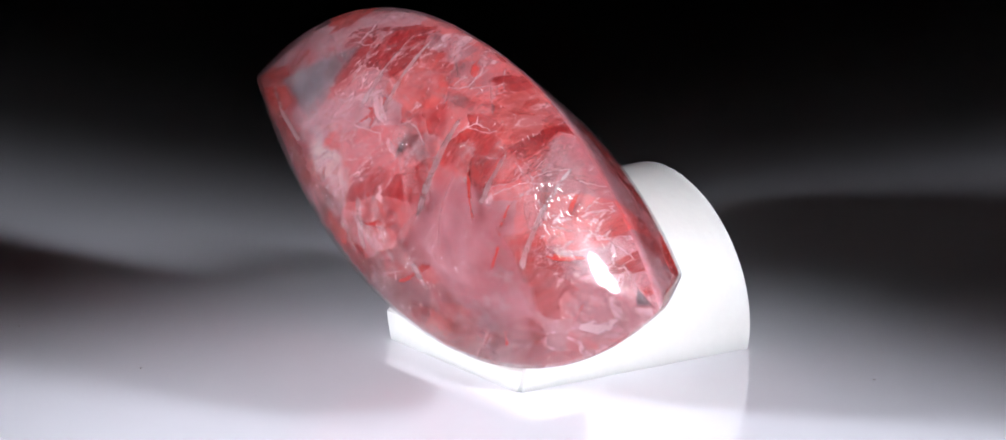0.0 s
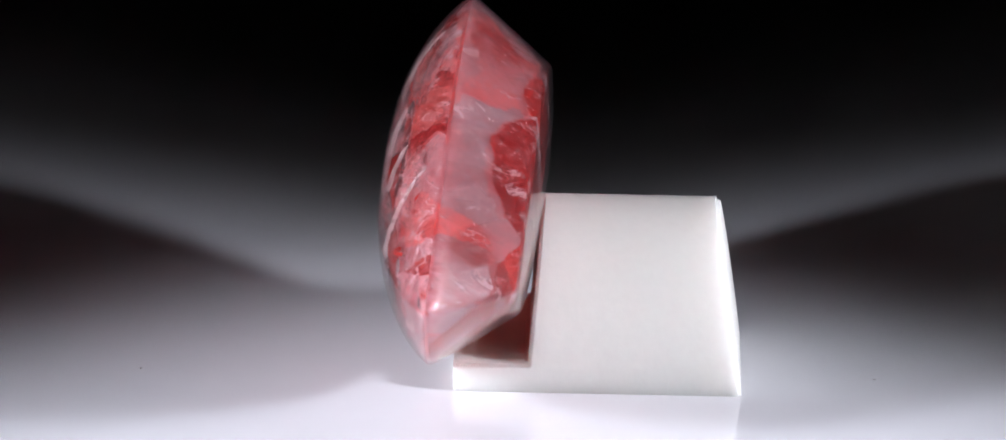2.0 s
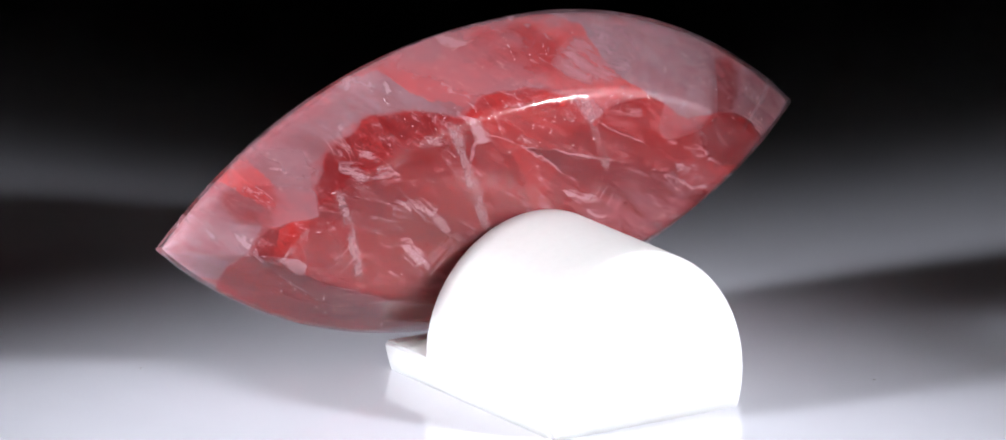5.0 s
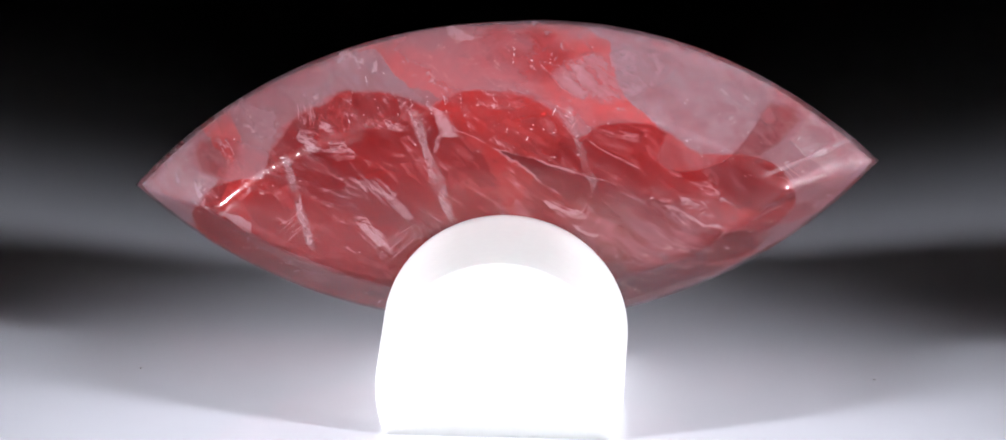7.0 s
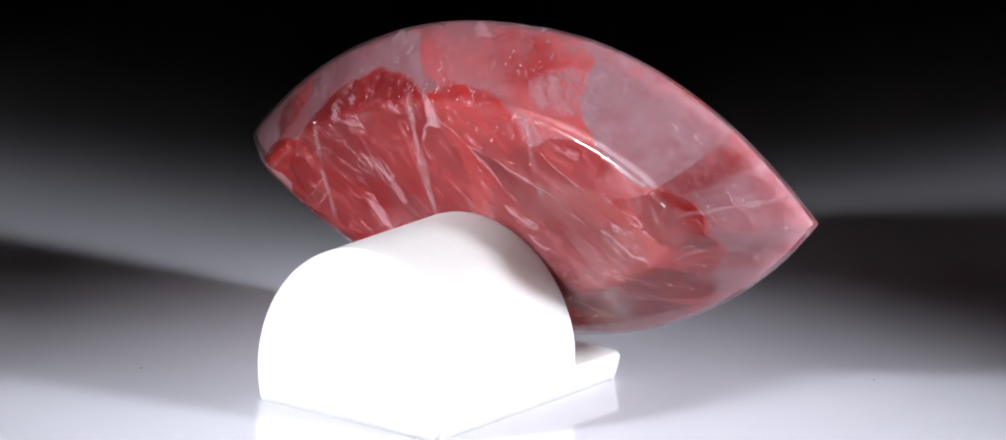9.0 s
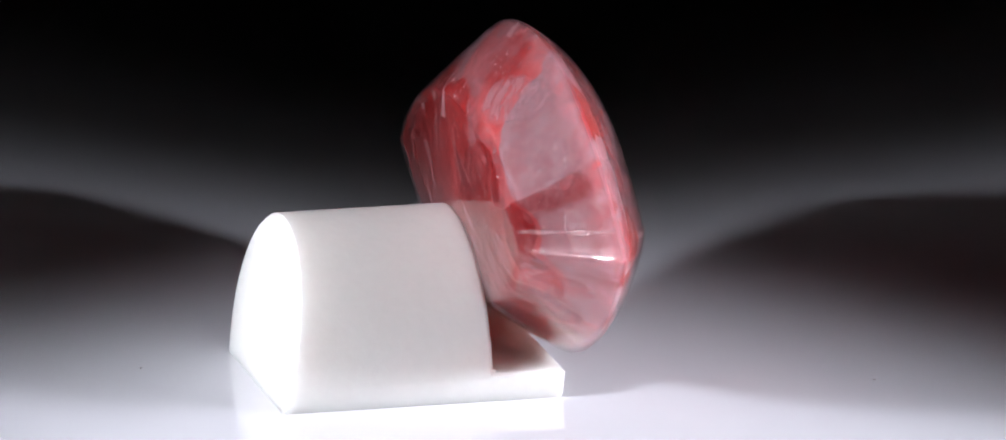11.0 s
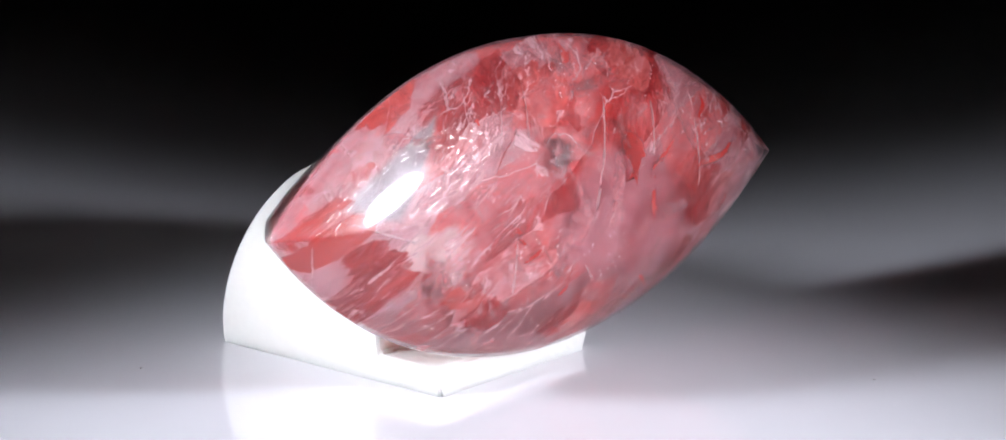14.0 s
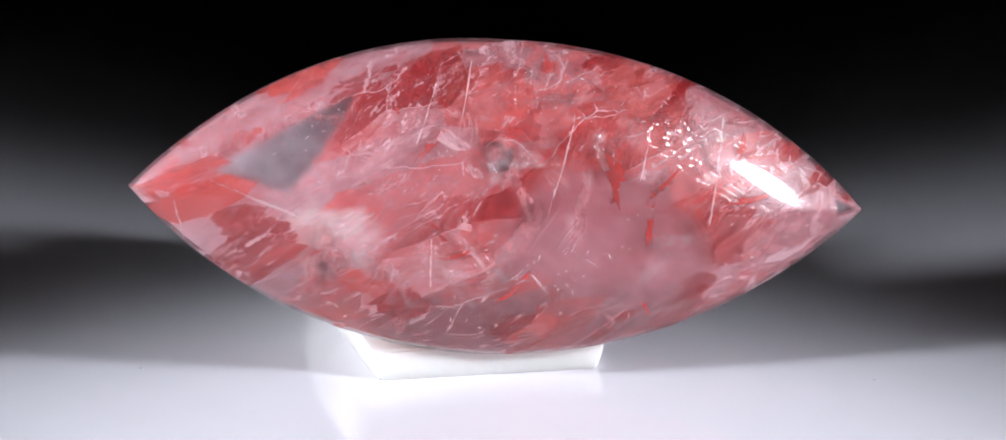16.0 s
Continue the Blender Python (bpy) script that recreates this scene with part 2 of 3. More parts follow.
def back_layer(name, seed):
    """Under the back: a red sheet with a crisp outline, pale mist outside it."""
    m, N, L = material(name)
    raw, torn, grain, tears, feather, broad = grains(N, L, seed)
    streak, pick, tone, border = facets(N, L, 190.0, seed, (0.45, 0.8, 1.6), (0.1, 0.35, 0.0), 0.5, 620.0)
    shard, chip, _, crack = facets(N, L, 560.0, seed + 3, (0.6, 0.8, 1.3), (0.2, 0.2, 0.1), 0.45, 900.0)
    inside = red_body(N, L, raw, tears, LOBES)
    outliers = red_body(N, L, raw, tears, OUTLIERS, 1.8, 0.35)
    lens = mathn(N, L, "MULTIPLY", smooth(N, L, pick, 0.30, 0.32, 0.55, 1.0), smooth(N, L, streak, 0.34, 0.60, 0.82, 1.0))
    edged = mathn(N, L, "ADD", pick, mathn(N, L, "MULTIPLY", mathn(N, L, "SUBTRACT", tears, 0.5), 0.9))
    rim = mathn(N, L, "MULTIPLY", smooth(N, L, edged, 0.62, 0.66), mathn(N, L, "SUBTRACT", 1.0, inside))
    stain = mathn(N, L, "MAXIMUM", mathn(N, L, "MULTIPLY", inside, lens), mathn(N, L, "MAXIMUM", mathn(N, L, "MULTIPLY", rim, 0.25), mathn(N, L, "MULTIPLY", outliers, smooth(N, L, streak, 0.36, 0.60, 0.4, 0.85))))
    grey = cloud_at(N, L, raw, (-11.8, 3.6), (3.6, 1.7), -35, broad, 1.0, 0.1)
    stain = mathn(N, L, "MULTIPLY", stain, smooth(N, L, grey, 0.0, 1.0, 1.0, 0.05))
    white = mathn(N, L, "MULTIPLY", mathn(N, L, "MULTIPLY", line_of(N, L, streak, 0.52, 0.016), smooth(N, L, broad, 0.50, 0.60)), smooth(N, L, shard, 0.48, 0.62, 0.0, 0.6))
    white = mathn(N, L, "MAXIMUM", white, mathn(N, L, "MULTIPLY", smooth(N, L, chip, 0.84, 0.86), smooth(N, L, shard, 0.48, 0.62, 0.0, 0.55)))
    white = mathn(N, L, "MAXIMUM", white, mathn(N, L, "MULTIPLY", smooth(N, L, border, 0.014, 0.003), smooth(N, L, grain, 0.50, 0.62, 0.0, 0.5)))
    mist = mathn(N, L, "MULTIPLY", mathn(N, L, "SUBTRACT", 1.0, inside), smooth(N, L, tears, 0.40, 0.60, 0.08, 0.42))
    mist = mathn(N, L, "MAXIMUM", mist, mathn(N, L, "MULTIPLY", inside, smooth(N, L, shard, 0.46, 0.70, 0.0, 0.16)))
    mist = mathn(N, L, "MAXIMUM", mist, mathn(N, L, "MULTIPLY", cloud_at(N, L, raw, (-6.0, -2.6), (6.0, 3.2), 0, tears, 1.6, 0.6), smooth(N, L, shard, 0.36, 0.64, 0.10, 0.30)))
    mist = mathn(N, L, "MAXIMUM", mist, mathn(N, L, "MULTIPLY", cloud_at(N, L, raw, (-6.4, 6.2), (3.4, 1.2), 0, tears, 1.6, 0.5), smooth(N, L, shard, 0.36, 0.64, 0.35, 0.75)))
    hue = tint(N, L, smooth(N, L, mathn(N, L, "ADD", mathn(N, L, "MULTIPLY", mathn(N, L, "ADD", streak, broad), 0.5), mathn(N, L, "MULTIPLY", mathn(N, L, "SUBTRACT", tone, 0.5), 0.3)), 0.36, 0.64), (0.28, 0.006, 0.008), (0.68, 0.055, 0.048))
    deep = red_body(N, L, raw, grain, (LOBES[0], LOBES[3], OUTLIERS[1]), 0.5)
    hue = tint(N, L, mathn(N, L, "MULTIPLY", deep, smooth(N, L, shard, 0.40, 0.60, 0.75, 0.35)), hue, (0.34, 0.006, 0.008))
    L.new(stain_shader(N, L, raw, grain, stain, white, mist, hue, (0.57, 0.355, 0.39)), add(N, "OutputMaterial").inputs["Surface"])
    return m


def heart_material():
    """The milky depth of the stone: soft pink and mauve clouds that let some light through."""
    m, N, L = material("milky_quartz")
    raw, torn, grain, tears, feather, broad = grains(N, L, 9)
    soft = noise_at(N, L, torn, 130.0, 4.0, 0.5)
    streak, pick, tone, border = facets(N, L, 240.0, 5, (0.5, 0.8, 1.5), (0.1, 0.45, 0.0))
    shard, chip, _, crack = facets(N, L, 640.0, 8, (0.6, 0.8, 1.3), (0.2, 0.9, 0.1), 0.55, 900.0)
    fine = mathn(N, L, "SUBTRACT", mathn(N, L, "ADD", streak, shard), 1.0)
    level = mathn(N, L, "ADD", broad, mathn(N, L, "MULTIPLY", fine, 0.55))
    hue = tint(N, L, smooth(N, L, level, 0.34, 0.64), (0.38, 0.125, 0.14), (0.58, 0.345, 0.38))
    hue = tint(N, L, mathn(N, L, "MULTIPLY", smooth(N, L, mathn(N, L, "ADD", pick, mathn(N, L, "MULTIPLY", mathn(N, L, "ADD", soft, fine), 0.8)), 0.86, 1.10), smooth(N, L, shard, 0.36, 0.60, 0.35, 0.80)), hue, (0.66, 0.10, 0.09))
    sep = add(N, "SeparateXYZ")
    L.new(raw, sep.inputs[0])
    front = smooth(N, L, sep.outputs["Y"], 0.0008, -0.0002)
    hue = tint(N, L, mathn(N, L, "MULTIPLY", front, cloud_at(N, L, raw, *MAUVE_PATCH, broad)), hue, tint(N, L, smooth(N, L, soft, 0.4, 0.6), (0.34, 0.09, 0.105), (0.42, 0.16, 0.185)))
    # a clear window: the dark seen through it is painted as grey
    hue = tint(N, L, mathn(N, L, "MULTIPLY", front, wedge_at(N, L, raw, GREY_WINDOW, broad)), hue, tint(N, L, smooth(N, L, soft, 0.35, 0.65), (0.20, 0.165, 0.185), (0.52, 0.47, 0.51)))
    hue = tint(N, L, mathn(N, L, "MULTIPLY", front, cloud_at(N, L, raw, (-9.5, -2.2), (3.0, 2.2), 10, grain)), hue, (0.76, 0.58, 0.58))
    inside = red_body(N, L, raw, tears, LOBES)
    rear = tint(N, L, smooth(N, L, mathn(N, L, "ADD", mathn(N, L, "ADD", mathn(N, L, "MULTIPLY", grain, 0.35), mathn(N, L, "MULTIPLY", shard, 0.65)), mathn(N, L, "MULTIPLY", mathn(N, L, "SUBTRACT", tone, 0.5), 0.35)), 0.28, 0.74), (0.30, 0.012, 0.014), (0.54, 0.12, 0.125))
    films = red_body(N, L, raw, broad, (((3.6, -1.0), (5.4, 5.2)), ((-5.0, -2.0), (4.4, 5.0)), ((11.0, -2.2), (3.4, 2.6))), 0.9)
    rear = tint(N, L, mathn(N, L, "MULTIPLY", films, smooth(N, L, shard, 0.38, 0.60, 0.55, 0.15)), rear, (0.50, 0.20, 0.21))
    pale = tint(N, L, smooth(N, L, level, 0.32, 0.66), (0.32, 0.12, 0.13), (0.41, 0.26, 0.287))
    pale = tint(N, L, smooth(N, L, pick, 0.70, 0.71), pale, (0.62, 0.08, 0.075))
    hue = tint(N, L, smooth(N, L, sep.outputs["Y"], 0.0002, 0.0012), hue, tint(N, L, inside, pale, rear))
    # the dark that refraction gives the tip is put into the colour
    hue = tint(N, L, mathn(N, L, "MULTIPLY", front, wedge_at(N, L, raw, TIP_DARK, broad, 0.0004, 0.0002)), hue, (0.07, 0.055, 0.065))
    b, clear, mix = add(N, "BsdfPrincipled", Roughness=0.3), add(N, "BsdfTransparent"), add(N, "MixShader")
    b.inputs["Subsurface Weight"].default_value = 1.0
    b.inputs["Subsurface Radius"].default_value = (1.0, 0.6, 0.6)
    b.inputs["Subsurface Scale"].default_value = 0.006
    clear.inputs["Color"].default_value = (1.0, 0.52, 0.46, 1)
    L.new(hue, b.inputs["Base Color"])
    bump = add(N, "Bump", Strength=0.3, Distance=0.0005)
    L.new(grain, bump.inputs["Height"])
    L.new(bump.outputs["Normal"], b.inputs["Normal"])
    L.new(smooth(N, L, sep.outputs["Z"], -0.0030, -0.0062, 0.12, 0.58), mix.inputs[0])
    L.new(b.outputs[0], mix.inputs[1])
    L.new(clear.outputs[0], mix.inputs[2])
    L.new(mix.outputs[0], add(N, "OutputMaterial").inputs["Surface"])
    return m


def polished_material():
    """Clear quartz, faintly milky, under a polished skin."""
    m, N, L = material("polished_pink_quartz")
    raw, torn, grain, tears, feather, broad = grains(N, L, 1)
    mist = smooth(N, L, grain, 0.36, 0.70, 0.02, 0.09)
    white = mathn(N, L, "MULTIPLY", smooth(N, L, feather, 0.66, 0.76), 0.35)
    inner = stain_shader(N, L, raw, grain, mathn(N, L, "MULTIPLY", mist, 0.0), white, mist, tint(N, L, 0.0, PINK, PINK), (0.74, 0.40, 0.42))
    sharp, hazy, gloss = add(N, "BsdfGlossy", Roughness=0.03), add(N, "BsdfGlossy", Roughness=0.22), add(N, "MixShader")
    gloss.inputs[0].default_value = 0.22
    L.new(sharp.outputs[0], gloss.inputs[1])
    L.new(hazy.outputs[0], gloss.inputs[2])
    face = add(N, "LayerWeight", Blend=0.5)
    sheen = mathn(N, L, "ADD", mathn(N, L, "MULTIPLY", mathn(N, L, "POWER", face.outputs["Facing"], 5.0), 0.95), 0.047)
    outer = add(N, "MixShader")
    L.new(sheen, outer.inputs[0])
    L.new(inner, outer.inputs[1])
    L.new(gloss.outputs[0], outer.inputs[2])
    L.new(outer.outputs[0], add(N, "OutputMaterial").inputs["Surface"])
    return m


def veil_material(name, color, cover, rough=0.25, scale=900.0, shine=0.0, most=1.0):
    """A thin healed fracture: torn, partly clear, glinting."""
    m, N, L = material(name)
    tc = add(N, "TexCoord")
    n = add(N, "TexNoise", Scale=scale, Detail=6.0, Roughness=0.7)
    L.new(tc.outputs["Object"], n.inputs["Vector"])
    mask = ramp(N, [(0.5 - 0.3 * cover, (0.05,) * 3), (0.62 - 0.2 * cover, (min(1.0, 0.35 + cover),) * 3)])
    L.new(n.outputs["Fac"], mask.inputs["Fac"])
    rim = add(N, "Attribute")
    rim.attribute_name = "fade"
    cover_all = mathn(N, L, "MULTIPLY", mask.outputs["Color"], smooth(N, L, mathn(N, L, "ADD", rim.outputs["Fac"], mathn(N, L, "MULTIPLY", mathn(N, L, "SUBTRACT", n.outputs["Fac"], 0.5), 0.9)), 0.15, 0.75))
    cover_all = mathn(N, L, "MULTIPLY", cover_all, most)
    inv = add(N, "Math")
    inv.operation = "SUBTRACT"
    inv.inputs[0].default_value = 1.0
    L.new(cover_all, inv.inputs[1])
    d, tr, clear = add(N, "BsdfPrincipled", Roughness=rough), add(N, "BsdfTranslucent"), add(N, "BsdfTransparent")
    d.inputs["Base Color"].default_value = (*color, 1)
    tr.inputs["Color"].default_value = (*color, 1)
    mix1, mix2, mix0 = add(N, "MixShader"), add(N, "MixShader"), add(N, "MixShader")
    mix1.inputs[0].default_value, mix0.inputs[0].default_value = 0.4, shine
    flash = add(N, "BsdfGlossy", Roughness=0.16)
    L.new(d.outputs[0], mix0.inputs[1])
    L.new(flash.outputs[0], mix0.inputs[2])
    L.new(mix0.outputs[0], mix1.inputs[1])
    L.new(tr.outputs[0], mix1.inputs[2])
    L.new(inv.outputs[0], mix2.inputs[0])
    L.new(mix1.outputs[0], mix2.inputs[1])
    L.new(clear.outputs[0], mix2.inputs[2])
    bump = add(N, "Bump", Strength=0.6, Distance=0.0003)
    L.new(n.outputs["Fac"], bump.inputs["Height"])
    for b in (d, flash):
        L.new(bump.outputs["Normal"], b.inputs["Normal"])
    L.new(mix2.outputs[0], add(N, "OutputMaterial").inputs["Surface"])
    return m


ACRYLIC = plain("white_acrylic", (0.745, 0.75, 0.785), rough=0.045, scale=40, vary=0.03)
STAND_WHITE = plain("white_plastic", (0.71, 0.705, 0.66), rough=0.6, scale=250, vary=0.05, bump=0.15, sss=0.8)
BLACK_WALL = plain("black_cloth", (0.005, 0.0045, 0.005), rough=0.9, scale=30, vary=0.3)
MATT_BLACK = plain("matt_black", (0.004, 0.004, 0.004), rough=1.0, scale=200, vary=0.2, gleam=0.0)
BLACK_METAL = plain("black_metal", (0.02, 0.02, 0.022), rough=0.4, scale=200, vary=0.2)
LED_WHITE = glow("led_white", (1.0, 0.96, 1.0), 36.0)
QUARTZ, HEART = polished_material(), heart_material()
UPPER_LAYER = front_layer("upper_inclusions", 2, 0.93, 0.42, (((7.4, 6.4), (3.2, 1.2), -28), ((-11.3, 6.2), (2.4, 0.8), 32), ((1.7, -6.6), (2.0, 0.8), 10), ((-6.5, -4.8), (2.6, 0.8), -25), ((10.5, -4.2), (2.0, 0.7), 25)))
LOWER_LAYER = front_layer("lower_inclusions", 4, 0.70, 0.62, (((-8.2, 4.4), (2.6, 1.4), 25), ((-1.5, 5.6), (4.0, 1.6), -20), ((12, -1.0), (3.0, 1.5), -10), ((-3.0, -2.8), (2.6, 1.3), -20), ((-13.5, -1.6), (2.2, 0.9), -15)))
BACK_LAYER = back_layer("back_inclusions", 6)
VEIL_WHITE = veil_material("white_veil", (0.84, 0.68, 0.69), 0.60, 0.25, 1100.0, 0.30, 0.70)
VEIL_FAINT = veil_material("faint_veil", (0.80, 0.58, 0.60), 0.45, 0.25, 900.0, 0.15, 0.48)
VEIL_PALE = veil_material("pale_veil", (0.80, 0.62, 0.65), 0.15, 0.15, 1400.0, 0.45, 0.75)
VEIL_PINK = veil_material("pink_veil", (0.72, 0.30, 0.31), 0.3, 0.2, 1100.0, 0.0, 0.75)
VEIL_RED = veil_material("red_veil", (0.58, 0.04, 0.03), 0.75)
DUST = plain("grey_dust", (0.62, 0.60, 0.60), rough=0.9, scale=900, vary=0.3)
NEEDLE = plain("pale_needle", (0.74, 0.46, 0.47), rough=0.2, scale=600, vary=0.3)
PAINTED_GLINT = plain("painted_glint", (0.88, 0.78, 0.79), rough=0.28, scale=600, vary=0.2)


def part(name, bm, mat, parent=None, label="", smooth=False):
    me = bpy.data.meshes.new(name)
    bm.to_mesh(me)
    bm.free()
    me.materials.append(mat)
    for poly in me.polygons:
        poly.use_smooth = smooth
    ob = new(name, me)
    if parent:
        ob.parent = parent
    return tagged(ob, label)


def box(bm, x0, y0, z0, x1, y1, z1):
    bmesh.ops.create_cube(bm, size=1, matrix=Matrix.LocRotScale(((x0 + x1) / 2, (y0 + y1) / 2, (z0 + z1) / 2), None, (x1 - x0, y1 - y0, z1 - z0)))


# ---- the setting: a white acrylic table; unseen black walls added to keep it dark ----
def slab(name, dims, mat, label):
    bm = bmesh.new()
    box(bm, *dims)
    return tagged(part(name, bm, mat), label, "", "", "structure")


W = 0.70
slab("table_top", (-W, -W, -0.012, W, W, 0.0), ACRYLIC, "glossy white acrylic table sheet under the stand")
slab("wall_north", (-W, W, -0.012, W, W + 0.01, 0.7), BLACK_WALL, "black cloth wall behind the white table")
slab("wall_south", (-W, -W - 0.01, -0.012, W, -W, 0.7), BLACK_WALL, "black cloth wall before the white table")
slab("wall_east", (W, -W, -0.012, W + 0.01, W, 0.7), BLACK_WALL, "black cloth wall beside the table")
slab("wall_west", (-W - 0.01, -W, -0.012, -W, W, 0.7), BLACK_WALL, "black cloth wall beside the table")
slab("ceiling", (-W, -W, 0.7, W, W, 0.71), BLACK_WALL, "black cloth ceiling over the booth")


# ---- the lamps ----
def table_lamp(eye, target=(0, -0.007, 0.008)):
    base = tagged(new("led_lamp"), "black ring lamp with white diodes on a thin stand", "lamp", "lamps beside the stone")
    base.matrix_world = pose(eye.x, eye.y, 0)
    turn = Matrix.Translation(-base.matrix_world.translation) @ look(eye, target)
    bm = bmesh.new()
    m = turn @ Matrix.Translation((0, 0, 0.022))
    bmesh.ops.create_cone(bm, cap_ends=True, segments=48, radius1=0.042, radius2=0.050, depth=0.022, matrix=m)
    bmesh.ops.bevel(bm, geom=bm.edges[:], offset=0.001, segments=2, affect="EDGES", clamp_overlap=True)
    head = part("housing", bm, BLACK_METAL, base)
    bm = bmesh.new()
    drop = (turn @ Vector((0, 0, 0.036)))
    low = Vector((drop.x, drop.y, 0.004))
    bmesh.ops.create_cone(bm, cap_ends=True, segments=16, radius1=0.004, radius2=0.004, depth=drop.z - 0.004, matrix=Matrix.Translation((low + drop) / 2))
    part("pole", bm, BLACK_METAL, base)
    bm = bmesh.new()
    bmesh.ops.create_cone(bm, cap_ends=True, segments=40, radius1=0.035, radius2=0.033, depth=0.006, matrix=Matrix.Translation((drop.x, drop.y, 0.003)))
    part("foot", bm, BLACK_METAL, base)
    led = bmesh.new()
    box(led, -0.0022, -0.0010, -0.0003, 0.0022, 0.0010, 0.0003)
    first = part("diode", led, LED_WHITE, head)
    # unseen hoods, added to keep the diodes' light off the dark table
    tube = bmesh.new()
    for x0, y0, x1, y1 in ((-0.0027, -0.0021, 0.0027, -0.0018), (-0.0027, 0.0018, 0.0027, 0.0021), (-0.0027, -0.0018, -0.0023, 0.0018), (0.0023, -0.0018, 0.0027, 0.0018)):
        box(tube, x0, y0, -0.0160, x1, y1, 0.0010)
    box(tube, -0.0027, -0.0021, 0.0010, 0.0027, 0.0021, 0.0014)
    hood = part("spill_hood", tube, MATT_BLACK, head)
    goal = Vector(target) + Vector((0, 0, 0.002)) - base.matrix_world.translation
    spots = [(r, (k + shift) / n) for r, n, shift in ((0.045, 30, 0.5), (0.0375, 26, 0.0), (0.030, 20, 0.5)) for k in range(n)]
    for i, (r, share) in enumerate(spots):
        a = 2 * math.pi * share
        at = turn @ Vector((r * math.cos(a), r * math.sin(a), 0.010))
        m = look(at, goal)
        edge = m.to_3x3().inverted() @ (turn.to_3x3() @ Vector((-math.sin(a), math.cos(a), 0)))
        m = m @ Matrix.Rotation(math.atan2(edge.y, edge.x), 4, "Z")
        for ob in (first, hood):
            ob = ob if i == 0 else new(ob.name.split(".")[0], ob.data)
            ob.parent = head
            ob.matrix_local = m
    return base


table_lamp(LAMP_EAST)
table_lamp(LAMP_WEST)


# ---- the stand: a white rod with a flat foot, a slanted end and a step cut for the stone ----
def stand():
    base = tagged(new("display_stand"), "white plastic half-round display stand with a step cut", "stand")
    R, CZ, LEDGE = 6.56, 2.62, 1.75
    LONG, CUT = 15.45, 4.0
    a0, a1 = math.asin(-CZ / R), math.asin((LEDGE - CZ) / R)
    low = [a0 + (a1 - a0) * i / 5 for i in range(6)]
    top = [a1 + (math.pi - 2 * a1) * i / 48 for i in range(49)]
    angles = low[:-1] + top + [math.pi - a for a in low[-2::-1]]
    ring = [(R * math.cos(a), CZ + R * math.sin(a)) for a in angles]
    n = len(ring)
    bm = bmesh.new()
    lower = list(range(6)) + list(range(n - 6, n))
    front = {i: bm.verts.new((ring[i][0] * MM, 0, ring[i][1] * MM)) for i in lower}
    step = [bm.verts.new((x * MM, (CUT + 0.075 * max(0, z - LEDGE)) * MM, z * MM)) for x, z in ring]
    back = [bm.verts.new((x * MM, (LONG - 0.150 * z) * MM, z * MM)) for x, z in ring]
    for i in range(n):
        j = (i + 1) % n
        bm.faces.new((step[i], back[i], back[j], step[j]))
        if i in front and j in front:
            bm.faces.new((front[i], step[i], step[j], front[j]))
    bm.faces.new((front[5], front[n - 6], step[n - 6], step[5]))
    bm.faces.new([front[i] for i in lower])
    bm.faces.new([step[i] for i in range(5, n - 5)])
    bm.faces.new(back[::-1])
    bmesh.ops.recalc_face_normals(bm, faces=bm.faces[:])
    sharp = [e for e in bm.edges if len(e.link_faces) == 2 and e.calc_face_angle() > 0.6 and max(v.co.z for v in e.verts) > 1e-5]
    bmesh.ops.bevel(bm, geom=sharp, offset=0.00018, segments=3, affect="EDGES", clamp_overlap=True)
    # the sole meets the sides at a crisp edge
    for e in bm.edges:
        if max(v.co.z for v in e.verts) < 1e-5:
            e.smooth = False
    bmesh.ops.transform(bm, matrix=pose(-0.92 * MM, -1.98 * MM, -0.06 * MM, 0, 0, -5.2), verts=bm.verts[:])
    ob = part("body", bm, STAND_WHITE, base, smooth=True)
    even = ob.modifiers.new("even_normals", "WEIGHTED_NORMAL")
    even.weight, even.keep_sharp = 100, True
    return base


# ---- the stone ----
A, B, HF, HB, TS, TV = 20.15, 8.62, 3.75, 5.05, 0.76, 0.62
ARC_R = (A * A + B * B) / (2 * B)
ARC_K = ARC_R - B


def outline(n):
    top = math.asin(A / ARC_R)
    pts = []
    for side in (1, -1):
        for i in range(n):
            ph = side * (top - 2 * top * i / n)
            u, v = ARC_R * math.sin(ph), side * (ARC_R * math.cos(ph) - ARC_K)
            if v > 0 and u < 0:
                v += 0.30 * math.sin(-math.pi * u / A)
            pts.append((u, v))
    return pts


def radial(u, v):
    return (abs(v) * ARC_K + math.sqrt(v * v * ARC_K ** 2 + A * A * (u * u + v * v))) / (A * A)


def front_of(s):
    return -HF * max(0.0, 1 - s ** 2.3) ** 0.75


def back_of(s):
    """The back: bevels up from the girdle, a rounded ridge, then a low dome. Returns the scale along and across, and the depth."""
    if s >= 0.60:
        k = (1 - s) / 0.40
        bevel = (1 + (TS - 1) * k, 1 + (TV - 1) * k, 0.10 + (HB * 0.90 - 0.10) * k ** 0.95)
    else:
        k = s / 0.60
        bevel = (TS * k, TV * k, HB * (0.90 + 0.10 * (1 - k * k)))
    return bevel


def rounded_back(s, reach=0.016):
    """back_of, with its ridge rounded off."""
    lo, hi = 0.60 - reach, 0.60 + reach
    if not lo < s < hi:
        return back_of(s)
    t = (s - lo) / (hi - lo)
    a, c, b = back_of(lo), back_of(0.60), back_of(hi)
    return tuple((1 - t) ** 2 * x + 2 * t * (1 - t) * y + t * t * z for x, y, z in zip(a, c, b))


